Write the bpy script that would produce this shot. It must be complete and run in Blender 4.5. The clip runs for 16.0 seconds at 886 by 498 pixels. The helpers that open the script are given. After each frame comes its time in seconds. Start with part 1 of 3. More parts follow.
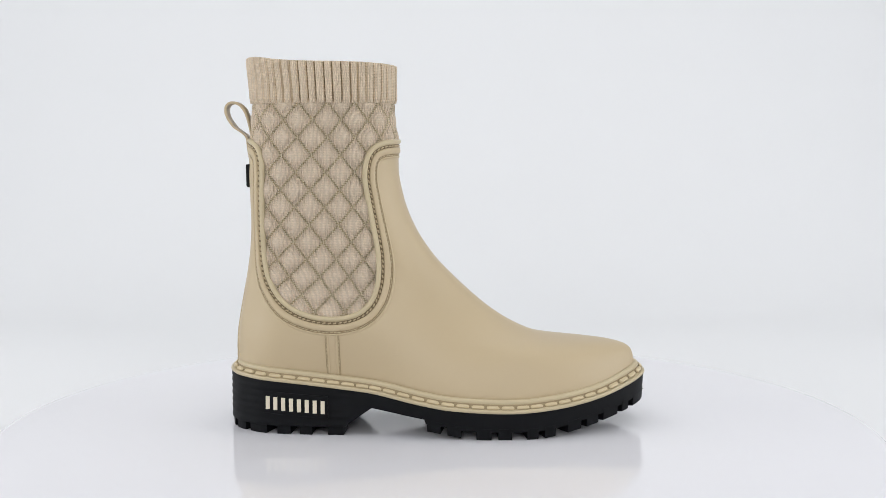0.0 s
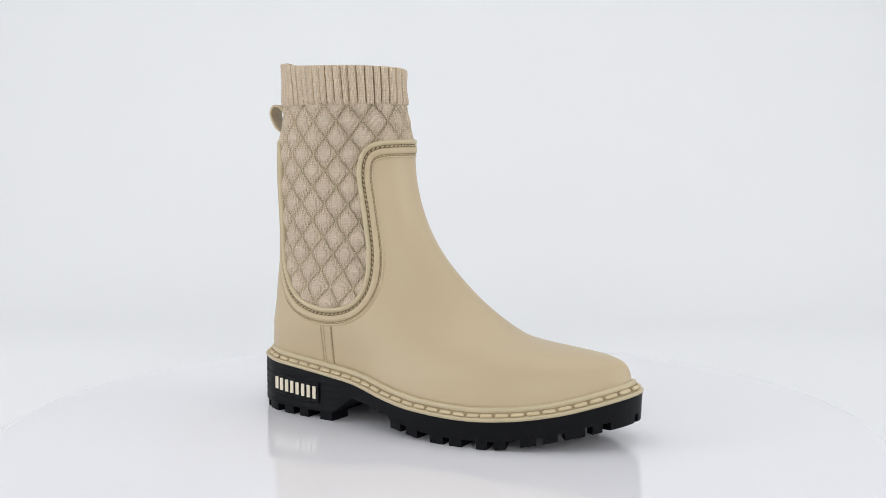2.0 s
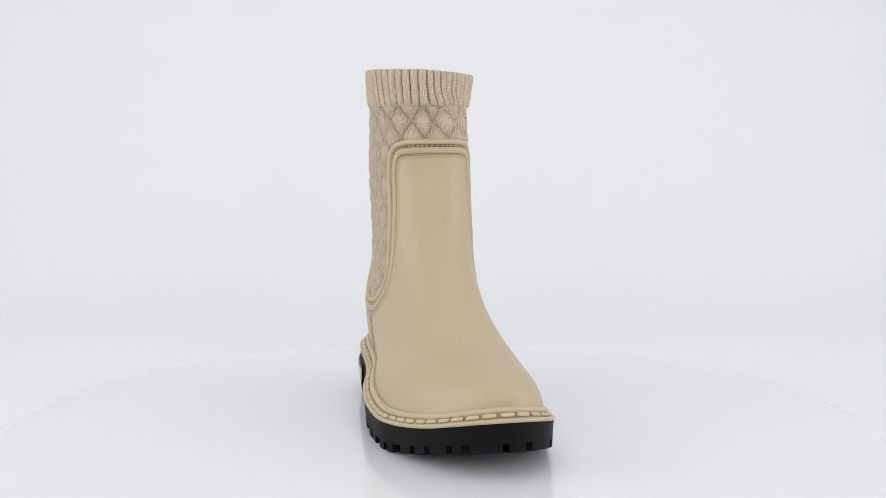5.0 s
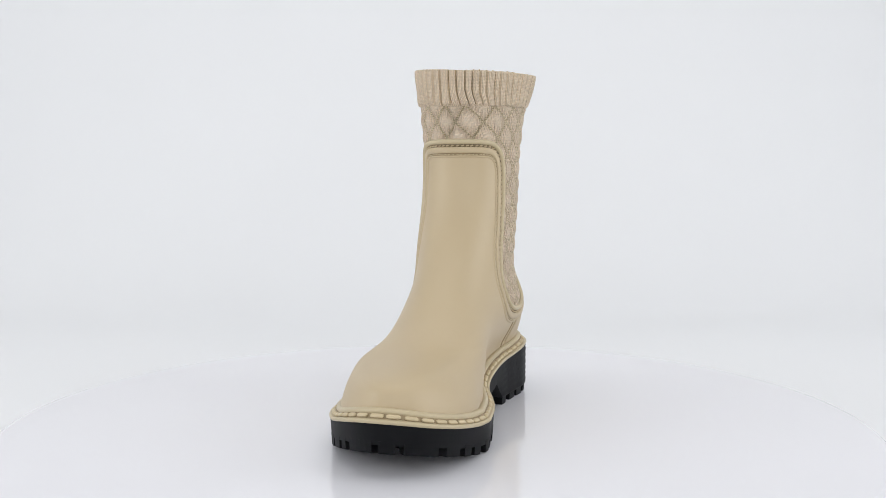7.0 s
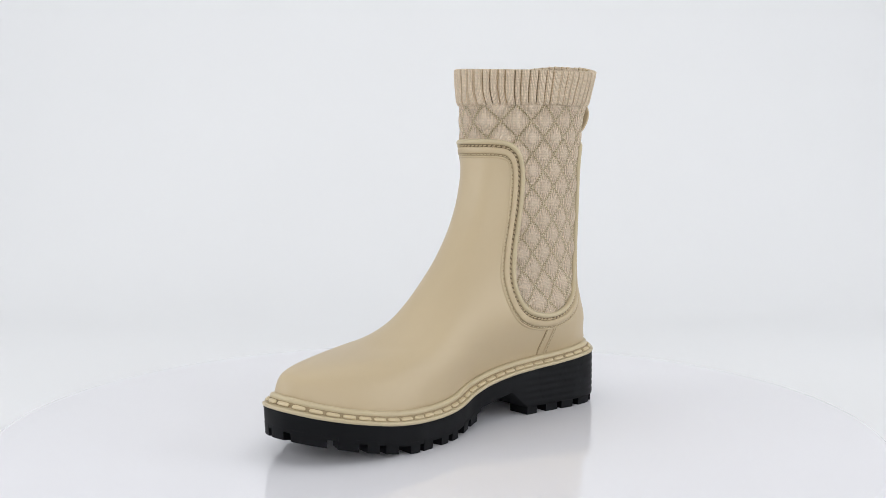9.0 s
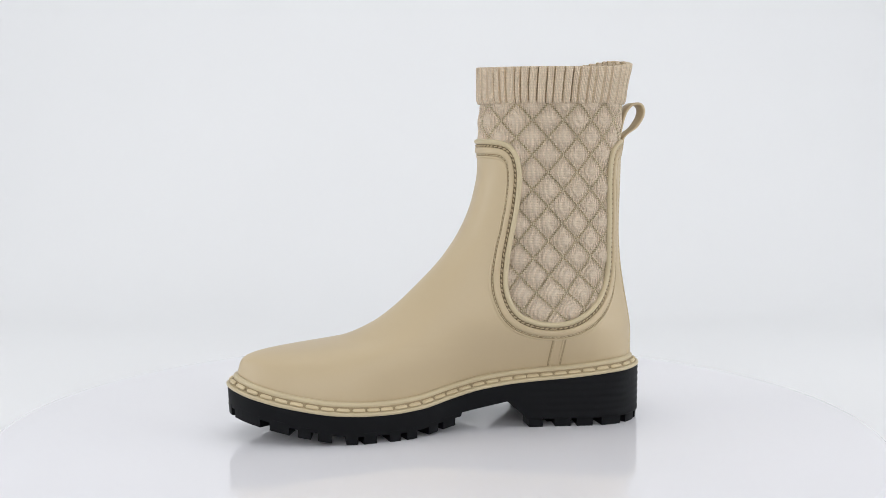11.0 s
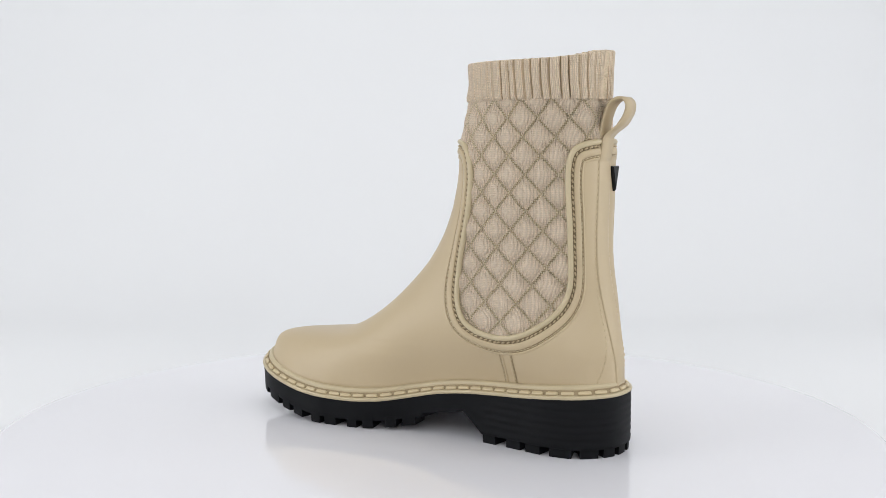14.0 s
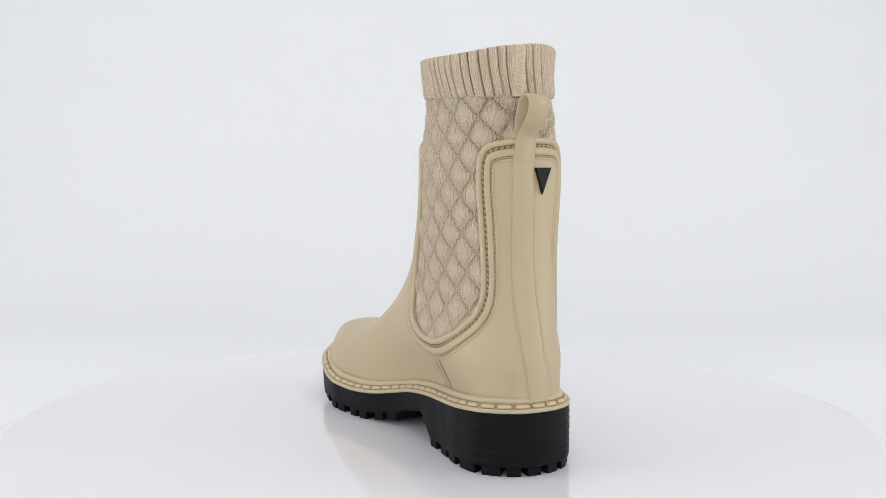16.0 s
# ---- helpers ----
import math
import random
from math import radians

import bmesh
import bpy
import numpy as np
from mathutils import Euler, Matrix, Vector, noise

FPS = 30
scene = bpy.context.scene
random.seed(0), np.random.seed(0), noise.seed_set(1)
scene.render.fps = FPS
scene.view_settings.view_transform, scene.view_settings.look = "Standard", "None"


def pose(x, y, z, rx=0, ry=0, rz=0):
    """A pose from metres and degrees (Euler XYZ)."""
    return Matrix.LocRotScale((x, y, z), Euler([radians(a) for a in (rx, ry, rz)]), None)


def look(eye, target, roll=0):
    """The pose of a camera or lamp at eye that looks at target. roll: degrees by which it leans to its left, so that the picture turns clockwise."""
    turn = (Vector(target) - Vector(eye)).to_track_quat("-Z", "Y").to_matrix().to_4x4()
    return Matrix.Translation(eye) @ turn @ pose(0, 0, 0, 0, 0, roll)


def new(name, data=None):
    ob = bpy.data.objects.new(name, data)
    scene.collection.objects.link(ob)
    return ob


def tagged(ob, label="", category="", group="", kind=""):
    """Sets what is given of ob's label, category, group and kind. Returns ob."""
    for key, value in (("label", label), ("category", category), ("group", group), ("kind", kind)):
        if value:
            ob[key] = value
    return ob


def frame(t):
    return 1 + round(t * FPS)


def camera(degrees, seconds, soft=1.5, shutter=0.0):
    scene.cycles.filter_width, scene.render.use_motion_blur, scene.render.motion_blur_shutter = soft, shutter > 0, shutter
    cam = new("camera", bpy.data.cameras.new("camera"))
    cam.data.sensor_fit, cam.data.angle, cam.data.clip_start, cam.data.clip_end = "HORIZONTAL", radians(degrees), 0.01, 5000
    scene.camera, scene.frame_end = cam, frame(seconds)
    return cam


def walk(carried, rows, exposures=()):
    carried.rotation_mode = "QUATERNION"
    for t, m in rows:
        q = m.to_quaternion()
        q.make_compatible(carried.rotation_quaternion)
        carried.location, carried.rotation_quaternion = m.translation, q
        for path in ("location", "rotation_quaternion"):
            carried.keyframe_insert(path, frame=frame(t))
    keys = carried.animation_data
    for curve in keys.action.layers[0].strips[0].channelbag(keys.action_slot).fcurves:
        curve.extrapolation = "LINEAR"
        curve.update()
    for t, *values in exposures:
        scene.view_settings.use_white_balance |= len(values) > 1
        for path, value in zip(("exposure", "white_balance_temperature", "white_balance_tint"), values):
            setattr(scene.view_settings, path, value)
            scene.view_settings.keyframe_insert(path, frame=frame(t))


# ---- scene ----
# ---------------------------------------------------------------- camera
# The boot is drawn on its last in units of K metres: its sole is 0.375 K = 0.285 m long.
K = 0.76
LIFT = 0.004
SPIN = 15.304          # degrees a second, clockwise seen from above

cam = camera(43.455, 16.0, soft=0.6)
CAM_POSE = pose(0, -1.0 * K, 0.254 * K, 90 - 5.496, 0.0, -0.256)
walk(cam, [(0.0, CAM_POSE), (16.0, CAM_POSE)])

# ---------------------------------------------------------------- light
world = bpy.data.worlds.new("studio_air")
world.use_nodes = True
world.node_tree.nodes["Background"].inputs[0].default_value = (0.93, 0.96, 1.0, 1)
world.node_tree.nodes["Background"].inputs[1].default_value = 0.2
scene.world = world
scene.view_settings.exposure = -0.1


def softbox(name, eye, target, w, h, watts, colour):
    lamp = bpy.data.lights.new(name, "AREA")
    lamp.shape, lamp.size, lamp.size_y, lamp.energy, lamp.color = "RECTANGLE", w, h, watts, colour
    ob = new(name, lamp)
    ob.matrix_world = look(eye, target)
    return ob


softbox("softbox_top", (0.0, 0.15, 1.35), (0, 0.151, 0), 1.7, 1.5, 7.6, (1, 0.99, 0.97))
softbox("softbox_left", (-1.2, -0.25, 0.45), (0, 0.1, 0.15), 0.9, 0.9, 6.4, (0.97, 0.98, 1.0))
softbox("softbox_right", (1.2, -0.25, 0.45), (0, 0.1, 0.15), 0.9, 0.9, 6.4, (0.97, 0.98, 1.0))
softbox("softbox_front", (0.0, -1.35, 0.60), (0, 0, 0.12), 1.8, 0.6, 8.0, (1, 0.98, 0.96))


# ---------------------------------------------------------------- materials
def material(name, colour, rough=0.5, metal=0.0, spec=0.5, vary=0.0, scale=20.0, bump=0.0, bump_scale=300.0, coat=0.0):
    m = bpy.data.materials.new(name)
    m.use_nodes = True
    nt, bs = m.node_tree, m.node_tree.nodes["Principled BSDF"]
    bs.inputs["Base Color"].default_value = (*colour, 1)
    bs.inputs["Roughness"].default_value = rough
    bs.inputs["Metallic"].default_value = metal
    bs.inputs["Specular IOR Level"].default_value = spec
    bs.inputs["Coat Weight"].default_value = coat
    co = nt.nodes.new("ShaderNodeTexCoord")
    if vary:
        n1 = nt.nodes.new("ShaderNodeTexNoise")
        n1.inputs["Scale"].default_value, n1.inputs["Detail"].default_value = scale, 6
        nt.links.new(co.outputs["Object"], n1.inputs["Vector"])
        mr = nt.nodes.new("ShaderNodeMapRange")
        mr.inputs[3].default_value, mr.inputs[4].default_value = 1 - vary, 1 + vary
        nt.links.new(n1.outputs["Fac"], mr.inputs[0])
        mx = nt.nodes.new("ShaderNodeVectorMath")
        mx.operation = "SCALE"
        mx.inputs[0].default_value = colour
        nt.links.new(mr.outputs[0], mx.inputs["Scale"])
        nt.links.new(mx.outputs[0], bs.inputs["Base Color"])
        rr = nt.nodes.new("ShaderNodeMapRange")
        rr.inputs[3].default_value, rr.inputs[4].default_value = rough - 0.06, rough + 0.06
        nt.links.new(n1.outputs["Fac"], rr.inputs[0])
        nt.links.new(rr.outputs[0], bs.inputs["Roughness"])
    if bump:
        n2 = nt.nodes.new("ShaderNodeTexNoise")
        n2.inputs["Scale"].default_value, n2.inputs["Detail"].default_value = bump_scale, 4
        nt.links.new(co.outputs["Object"], n2.inputs["Vector"])
        bp = nt.nodes.new("ShaderNodeBump")
        bp.inputs["Strength"].default_value, bp.inputs["Distance"].default_value = bump, 0.0006
        nt.links.new(n2.outputs["Fac"], bp.inputs["Height"])
        nt.links.new(bp.outputs[0], bs.inputs["Normal"])
    return m


RUBBER = material("beige_matt_rubber", (0.485, 0.388, 0.246), 0.45, vary=0.03, scale=14, bump=0.06, bump_scale=900)
WELT = material("beige_welt_rubber", (0.50, 0.42, 0.27), 0.42, vary=0.04, scale=60, bump=0.08, bump_scale=900)
STITCH = material("cream_stitch", (0.56, 0.46, 0.29), 0.45, vary=0.05, scale=90)
# dark colour standing for the shade deep in the stitch channel
CHANNEL_SHADE = material("painted_channel_shade", (0.185, 0.14, 0.078), 0.7, vary=0.1, scale=200)
# the beige rubber again, darkened in colour for the shade of its grooves
GROOVE_SHADE = material("painted_groove_shade", (0.30, 0.23, 0.13), 0.6, vary=0.06, scale=150)
BLACK = material("black_sole_rubber", (0.0045, 0.005, 0.0062), 0.55, spec=0.13, vary=0.15, scale=40, bump=0.1, bump_scale=500)
LETTER = material("cream_raised_marks", (0.72, 0.66, 0.52), 0.5, vary=0.03, scale=80)
PLASTIC = material("black_satin_plastic", (0.004, 0.004, 0.0045), 0.45, spec=0.2, vary=0.1, scale=80)
ACRYLIC = material("white_glossy_acrylic", (0.775, 0.775, 0.815), 0.10, spec=0.45, vary=0.012, scale=5)
FABRIC = material("white_tent_cloth", (0.80, 0.81, 0.825), 0.9, spec=0.1, vary=0.012, scale=2.5)


def knit_material(name, colour, ribs, courses):
    """Knitted yarn: fine wales across the first texture axis, courses along the second."""
    m = material(name, colour, 0.85, spec=0.2)
    nt, bs = m.node_tree, m.node_tree.nodes["Principled BSDF"]
    bs.inputs["Sheen Weight"].default_value = 0.15
    uv = nt.nodes.new("ShaderNodeUVMap")
    uv.uv_map = "knit"
    heights = []
    for direction, scale in (("X", ribs), ("Y", courses)):
        w = nt.nodes.new("ShaderNodeTexWave")
        w.bands_direction = direction
        w.inputs["Scale"].default_value = scale
        w.inputs["Distortion"].default_value = 0.35
        w.inputs["Detail Scale"].default_value = 3
        nt.links.new(uv.outputs[0], w.inputs["Vector"])
        heights.append(w)
    mul = nt.nodes.new("ShaderNodeMath")
    mul.operation = "MULTIPLY"
    nt.links.new(heights[0].outputs["Fac"], mul.inputs[0])
    nt.links.new(heights[1].outputs["Fac"], mul.inputs[1])
    add = nt.nodes.new("ShaderNodeMath")
    add.operation = "ADD"
    nt.links.new(heights[0].outputs["Fac"], add.inputs[0])
    nt.links.new(mul.outputs[0], add.inputs[1])
    bp = nt.nodes.new("ShaderNodeBump")
    bp.inputs["Strength"].default_value, bp.inputs["Distance"].default_value = 0.8, 0.0007
    nt.links.new(add.outputs[0], bp.inputs["Height"])
    nt.links.new(bp.outputs[0], bs.inputs["Normal"])
    # yarn tone: base yarn, paler on the wales; the quilting thread, stored on the mesh, is yellower, with shade painted
    # between its knots
    at = nt.nodes.new("ShaderNodeAttribute")
    at.attribute_name = "thread"
    no = nt.nodes.new("ShaderNodeTexNoise")
    no.inputs["Scale"].default_value = 700
    co = nt.nodes.new("ShaderNodeTexCoord")
    nt.links.new(co.outputs["Object"], no.inputs["Vector"])
    r1 = nt.nodes.new("ShaderNodeMapRange")
    r1.inputs[3].default_value, r1.inputs[4].default_value = 0.86, 1.14
    nt.links.new(no.outputs["Fac"], r1.inputs[0])
    mix = nt.nodes.new("ShaderNodeMix")
    mix.data_type = "RGBA"
    mix.inputs["A"].default_value = (*colour, 1)
    # shade between the knots is painted: dark colour in the gaps, pale on knots
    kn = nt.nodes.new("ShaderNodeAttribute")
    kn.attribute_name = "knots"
    gap_shade = nt.nodes.new("ShaderNodeMix")
    gap_shade.data_type = "RGBA"
    gap_shade.inputs["A"].default_value = (0.52, 0.39, 0.21, 1)
    gap_shade.inputs["B"].default_value = (0.92, 0.82, 0.60, 1)
    nt.links.new(kn.outputs["Fac"], gap_shade.inputs["Factor"])
    nt.links.new(gap_shade.outputs["Result"], mix.inputs["B"])
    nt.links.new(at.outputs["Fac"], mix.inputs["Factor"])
    sc = nt.nodes.new("ShaderNodeVectorMath")
    sc.operation = "SCALE"
    nt.links.new(mix.outputs["Result"], sc.inputs[0])
    # the tone is also ramped with the bump height, darkest in the knit's hollows
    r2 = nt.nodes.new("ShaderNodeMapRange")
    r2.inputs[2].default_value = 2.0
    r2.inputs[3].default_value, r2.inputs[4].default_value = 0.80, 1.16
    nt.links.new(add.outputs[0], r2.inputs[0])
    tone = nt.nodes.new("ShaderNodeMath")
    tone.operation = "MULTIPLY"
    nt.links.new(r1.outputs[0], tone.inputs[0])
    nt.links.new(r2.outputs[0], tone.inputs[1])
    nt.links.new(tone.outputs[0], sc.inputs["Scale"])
    nt.links.new(sc.outputs[0], bs.inputs["Base Color"])
    return m


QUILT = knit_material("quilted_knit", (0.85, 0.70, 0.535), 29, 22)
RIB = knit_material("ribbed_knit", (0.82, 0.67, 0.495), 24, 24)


# ---------------------------------------------------------------- mesh helpers
PARTS = {}
UNDER_PART = {"edge_bead": "rubber_upper", "stitch_channel": "rubber_upper", "edge_stitching": "rubber_upper", "edge_band": "rubber_upper", "outer_groove": "rubber_upper", "outer_stitching": "rubber_upper",
              "outer_lip": "rubber_upper", "back_strip": "rubber_upper", "back_thread": "rubber_upper", "side_seam": "rubber_upper", "side_thread": "rubber_upper", "side_ridge": "rubber_upper", "collar_seam": "ribbed_collar",
              "seam_thread": "ribbed_collar", "welt_channel": "welt", "tread_lug": "outsole", "heel_plate": "outsole", "heel_mark_bar": "outsole"}


def finish(name, verts, faces, mat, parent, label="", smooth=True, k=K):
    """One mesh object from points in last units; k scales them to metres."""
    me = bpy.data.meshes.new(name)
    v = np.asarray(verts, float) * k
    if parent is not None:
        v[:, 2] += LIFT * k
    me.from_pydata(v.tolist(), [], faces)
    me.materials.append(mat)
    if smooth:
        me.polygons.foreach_set("use_smooth", np.ones(len(me.polygons), bool))
    me.validate()
    ob = new(name, me)
    if parent is not None:
        ob.parent = PARTS.get(UNDER_PART.get(name), parent)
        PARTS.setdefault(name, ob)
    if label:
        tagged(ob, label)
    return ob


def recalc(ob):
    bm = bmesh.new()
    bm.from_mesh(ob.data)
    bmesh.ops.recalc_face_normals(bm, faces=bm.faces)
    bm.to_mesh(ob.data)
    bm.free()
    return ob


def grid_faces(rows, cols, closed=True, start=0, keep=None):
    out = []
    for i in range(rows - 1):
        for j in range(cols if closed else cols - 1):
            if keep is not None and not keep[i, j]:
                continue
            a, b = start + i * cols + j, start + i * cols + (j + 1) % cols
            out.append((a, b, b + cols, a + cols))
    return out


def step(x, a, b):
    t = np.clip((np.asarray(x, float) - a) / (b - a), 0, 1)
    return t * t * (3 - 2 * t)


def smooth_table(points):
    """A smooth monotone-ish curve through a few design values (cubic Hermite)."""
    px = np.array([p[0] for p in points], float)
    py = np.array([p[1] for p in points], float)
    d = np.diff(py) / np.diff(px)
    m = np.concatenate([[d[0]], np.where(d[:-1] * d[1:] > 0, 2 * d[:-1] * d[1:] / (d[:-1] + d[1:] + 1e-12 * np.sign(d[1:] + d[:-1])), 0), [d[-1]]])

    def f(x):
        x = np.clip(np.asarray(x, float), px[0], px[-1])
        i = np.clip(np.searchsorted(px, x) - 1, 0, len(px) - 2)
        h = px[i + 1] - px[i]
        t = (x - px[i]) / h
        return ((1 + 2 * t) * (1 - t) ** 2 * py[i] + t * (1 - t) ** 2 * h * m[i] + t * t * (3 - 2 * t) * py[i + 1] + t * t * (t - 1) * h * m[i + 1])
    return f


def soften(f, r):
    """The curve f averaged over a window of half-width r, so that no crease shows."""
    offs = np.linspace(-1, 1, 9)
    wts = (1 - offs ** 2) + 0.05
    return lambda x: sum(w * f(np.asarray(x, float) + o * r) for o, w in zip(offs, wts)) / wts.sum()


# ---------------------------------------------------------------- the last: side profile, widths, footprint
FRONT = smooth_table([(0.0, 0.1800), (0.048, 0.1808), (0.056, 0.1806), (0.0615, 0.1778), (0.066, 0.1715), (0.0690, 0.1610), (0.0716, 0.1430), (0.0731, 0.1250), (0.0755, 0.0990), (0.0838, 0.0735), (0.0970, 0.0510),
                      (0.1235, 0.0200), (0.149, -0.0045), (0.175, -0.0212), (0.200, -0.0308), (0.2257, -0.0355), (0.2508, -0.0360), (0.284, -0.0388), (0.34, -0.0385)])
BACK = smooth_table([(0.0, -0.1815), (0.052, -0.1815), (0.0726, -0.1812), (0.0984, -0.1776), (0.124, -0.1727), (0.150, -0.1687), (0.175, -0.1670), (0.2257, -0.1680), (0.285, -0.1660), (0.34, -0.1715)])
SIDE_A = smooth_table([(0.03, -0.0500), (0.083, -0.0475), (0.123, -0.0395), (0.175, -0.0400), (0.2257, -0.0412), (0.284, -0.0432), (0.32, -0.0452), (0.34, -0.0452)])
SIDE_B = smooth_table([(0.03, 0.0430), (0.083, 0.0590), (0.123, 0.0455), (0.175, 0.0480), (0.2257, 0.0491), (0.284, 0.0521), (0.32, 0.0588), (0.34, 0.0588)])
SKEW = smooth_table([(0.03, 0.0), (0.083, 0.0040), (0.15, 0.0034), (0.2257, 0.0044), (0.32, -0.0096), (0.34, -0.0096)])   # the leg's long axis turns off the foot's
LEAN = smooth_table([(-0.19, 0.0), (-0.06, 0.0), (0.0, 0.045), (0.08, -0.008), (0.15, 0.0), (0.2, 0.0)])          # the ridge runs off the middle
KEEN = 0.24
WAIST = 0.007
ROUND, ARCH_A, ARCH_B, BLEND = 0.84, 1.45, 2.7, 0.102
WELT_A = smooth_table([(-0.19, 0.0460), (-0.16, 0.0440), (-0.135, 0.0422), (-0.11, 0.0400), (-0.086, 0.0372), (-0.06, 0.0342), (-0.036, 0.0300), (-0.012, 0.0252), (0.012, 0.0216),
                       (0.06, 0.0192), (0.10, 0.0215), (0.135, 0.0265), (0.165, 0.0345), (0.19, 0.0425)])
WELT_B = smooth_table([(-0.19, 0.0460), (-0.16, 0.0448), (-0.135, 0.0427), (-0.11, 0.0402), (-0.085, 0.0385), (-0.06, 0.0368), (-0.03, 0.0330), (-0.01, 0.0288), (0.01, 0.0248), (0.03, 0.0216),
                       (0.06, 0.0200), (0.10, 0.0220), (0.135, 0.0275), (0.165, 0.0345), (0.19, 0.0425)])


def welt_low(x, y):
    """Lower edge of the welt; the waist rises higher on the inner side."""
    return WELT_A(x) + (WELT_B(x) - WELT_A(x)) * step(y, -0.015, 0.025)


SIDE_A, SIDE_B, SKEW, LEAN, BACK = soften(SIDE_A, 0.022), soften(SIDE_B, 0.022), soften(SKEW, 0.025), soften(LEAN, 0.03), soften(BACK, 0.012)
FRONT = soften(FRONT, 0.0022)
# ridge of the instep and toe, from the front profile
_z = np.linspace(0.045, 0.2508, 400)
_x = FRONT(_z)
RIDGE = lambda x: np.where(np.asarray(x) < -0.0360, 0.2508 + 15 * np.maximum(-0.0360 - np.asarray(x), 0), np.interp(x, _x[::-1], _z[::-1]))

FOOT = [(-0.1807, -0.0041), (-0.1745, -0.0204), (-0.1649, -0.0301), (-0.1471, -0.0399), (-0.1147, -0.0450), (-0.0799, -0.0471), (-0.0498, -0.0507), (-0.0197, -0.0588), (0.0153, -0.0639), (0.0499, -0.0647), (0.0844, -0.0621), (0.1170, -0.0509), (0.1476, -0.0344), (0.1694, -0.0164), (0.1815, 0.0019), (0.1820, 0.0206), (0.1712, 0.0381), (0.1521, 0.0512), (0.1247, 0.0599), (0.0900, 0.0645), (0.0700, 0.0622), (0.0430, 0.0575), (0.0220, 0.0505), (0.0020, 0.0420), (-0.0180, 0.0380), (-0.0500, 0.0368), (-0.0850, 0.0374), (-0.1120, 0.0402), (-0.1370, 0.0425), (-0.1613, 0.0380), (-0.1791, 0.0186)]


def closed_curve(pts, n):
    """Even points on a closed smooth curve through control points."""
    p = np.array(pts, float)
    q = []
    for i in range(len(p)):
        a, b, c, d = p[i - 1], p[i], p[(i + 1) % len(p)], p[(i + 2) % len(p)]
        t = np.linspace(0, 1, 24, endpoint=False)[:, None]
        q.append(0.5 * (2 * b + (c - a) * t + (2 * a - 5 * b + 4 * c - d) * t ** 2 + (3 * b - a - 3 * c + d) * t ** 3))
    q = np.vstack(q)
    s = np.concatenate([[0], np.cumsum(np.linalg.norm(np.roll(q, -1, 0) - q, axis=1))])
    qq = np.vstack([q, q[:1]])
    w = np.linspace(0, s[-1], n, endpoint=False)
    return np.stack([np.interp(w, s, qq[:, 0]), np.interp(w, s, qq[:, 1])], 1), s[-1]


NF = 720
SEAM_LINE, SEAM_LENGTH = closed_curve(FOOT, NF)      # the welt's row of stitches, seen from above
_t = np.roll(SEAM_LINE, -1, 0) - np.roll(SEAM_LINE, 1, 0)
_t /= np.linalg.norm(_t, axis=1)[:, None]
SEAM_OUT = np.stack([_t[:, 1], -_t[:, 0]], 1)


def foot_sides():
    inner = SEAM_LINE - (0.0042 - 0.0028 * step(SEAM_LINE[:, :1], 0.07, 0.13)) * SEAM_OUT
    ib, jf = int(np.argmin(inner[:, 0])), int(np.argmax(inner[:, 0]))
    a = np.roll(inner, -ib, 0)
    j = (jf - ib) % NF
    lo, hi = a[: j + 1], np.vstack([a[j:], a[:1]])[::-1]
    return lo, hi


_lo, _hi = foot_sides()
FX0, FX1 = _lo[0, 0], _lo[-1, 0]


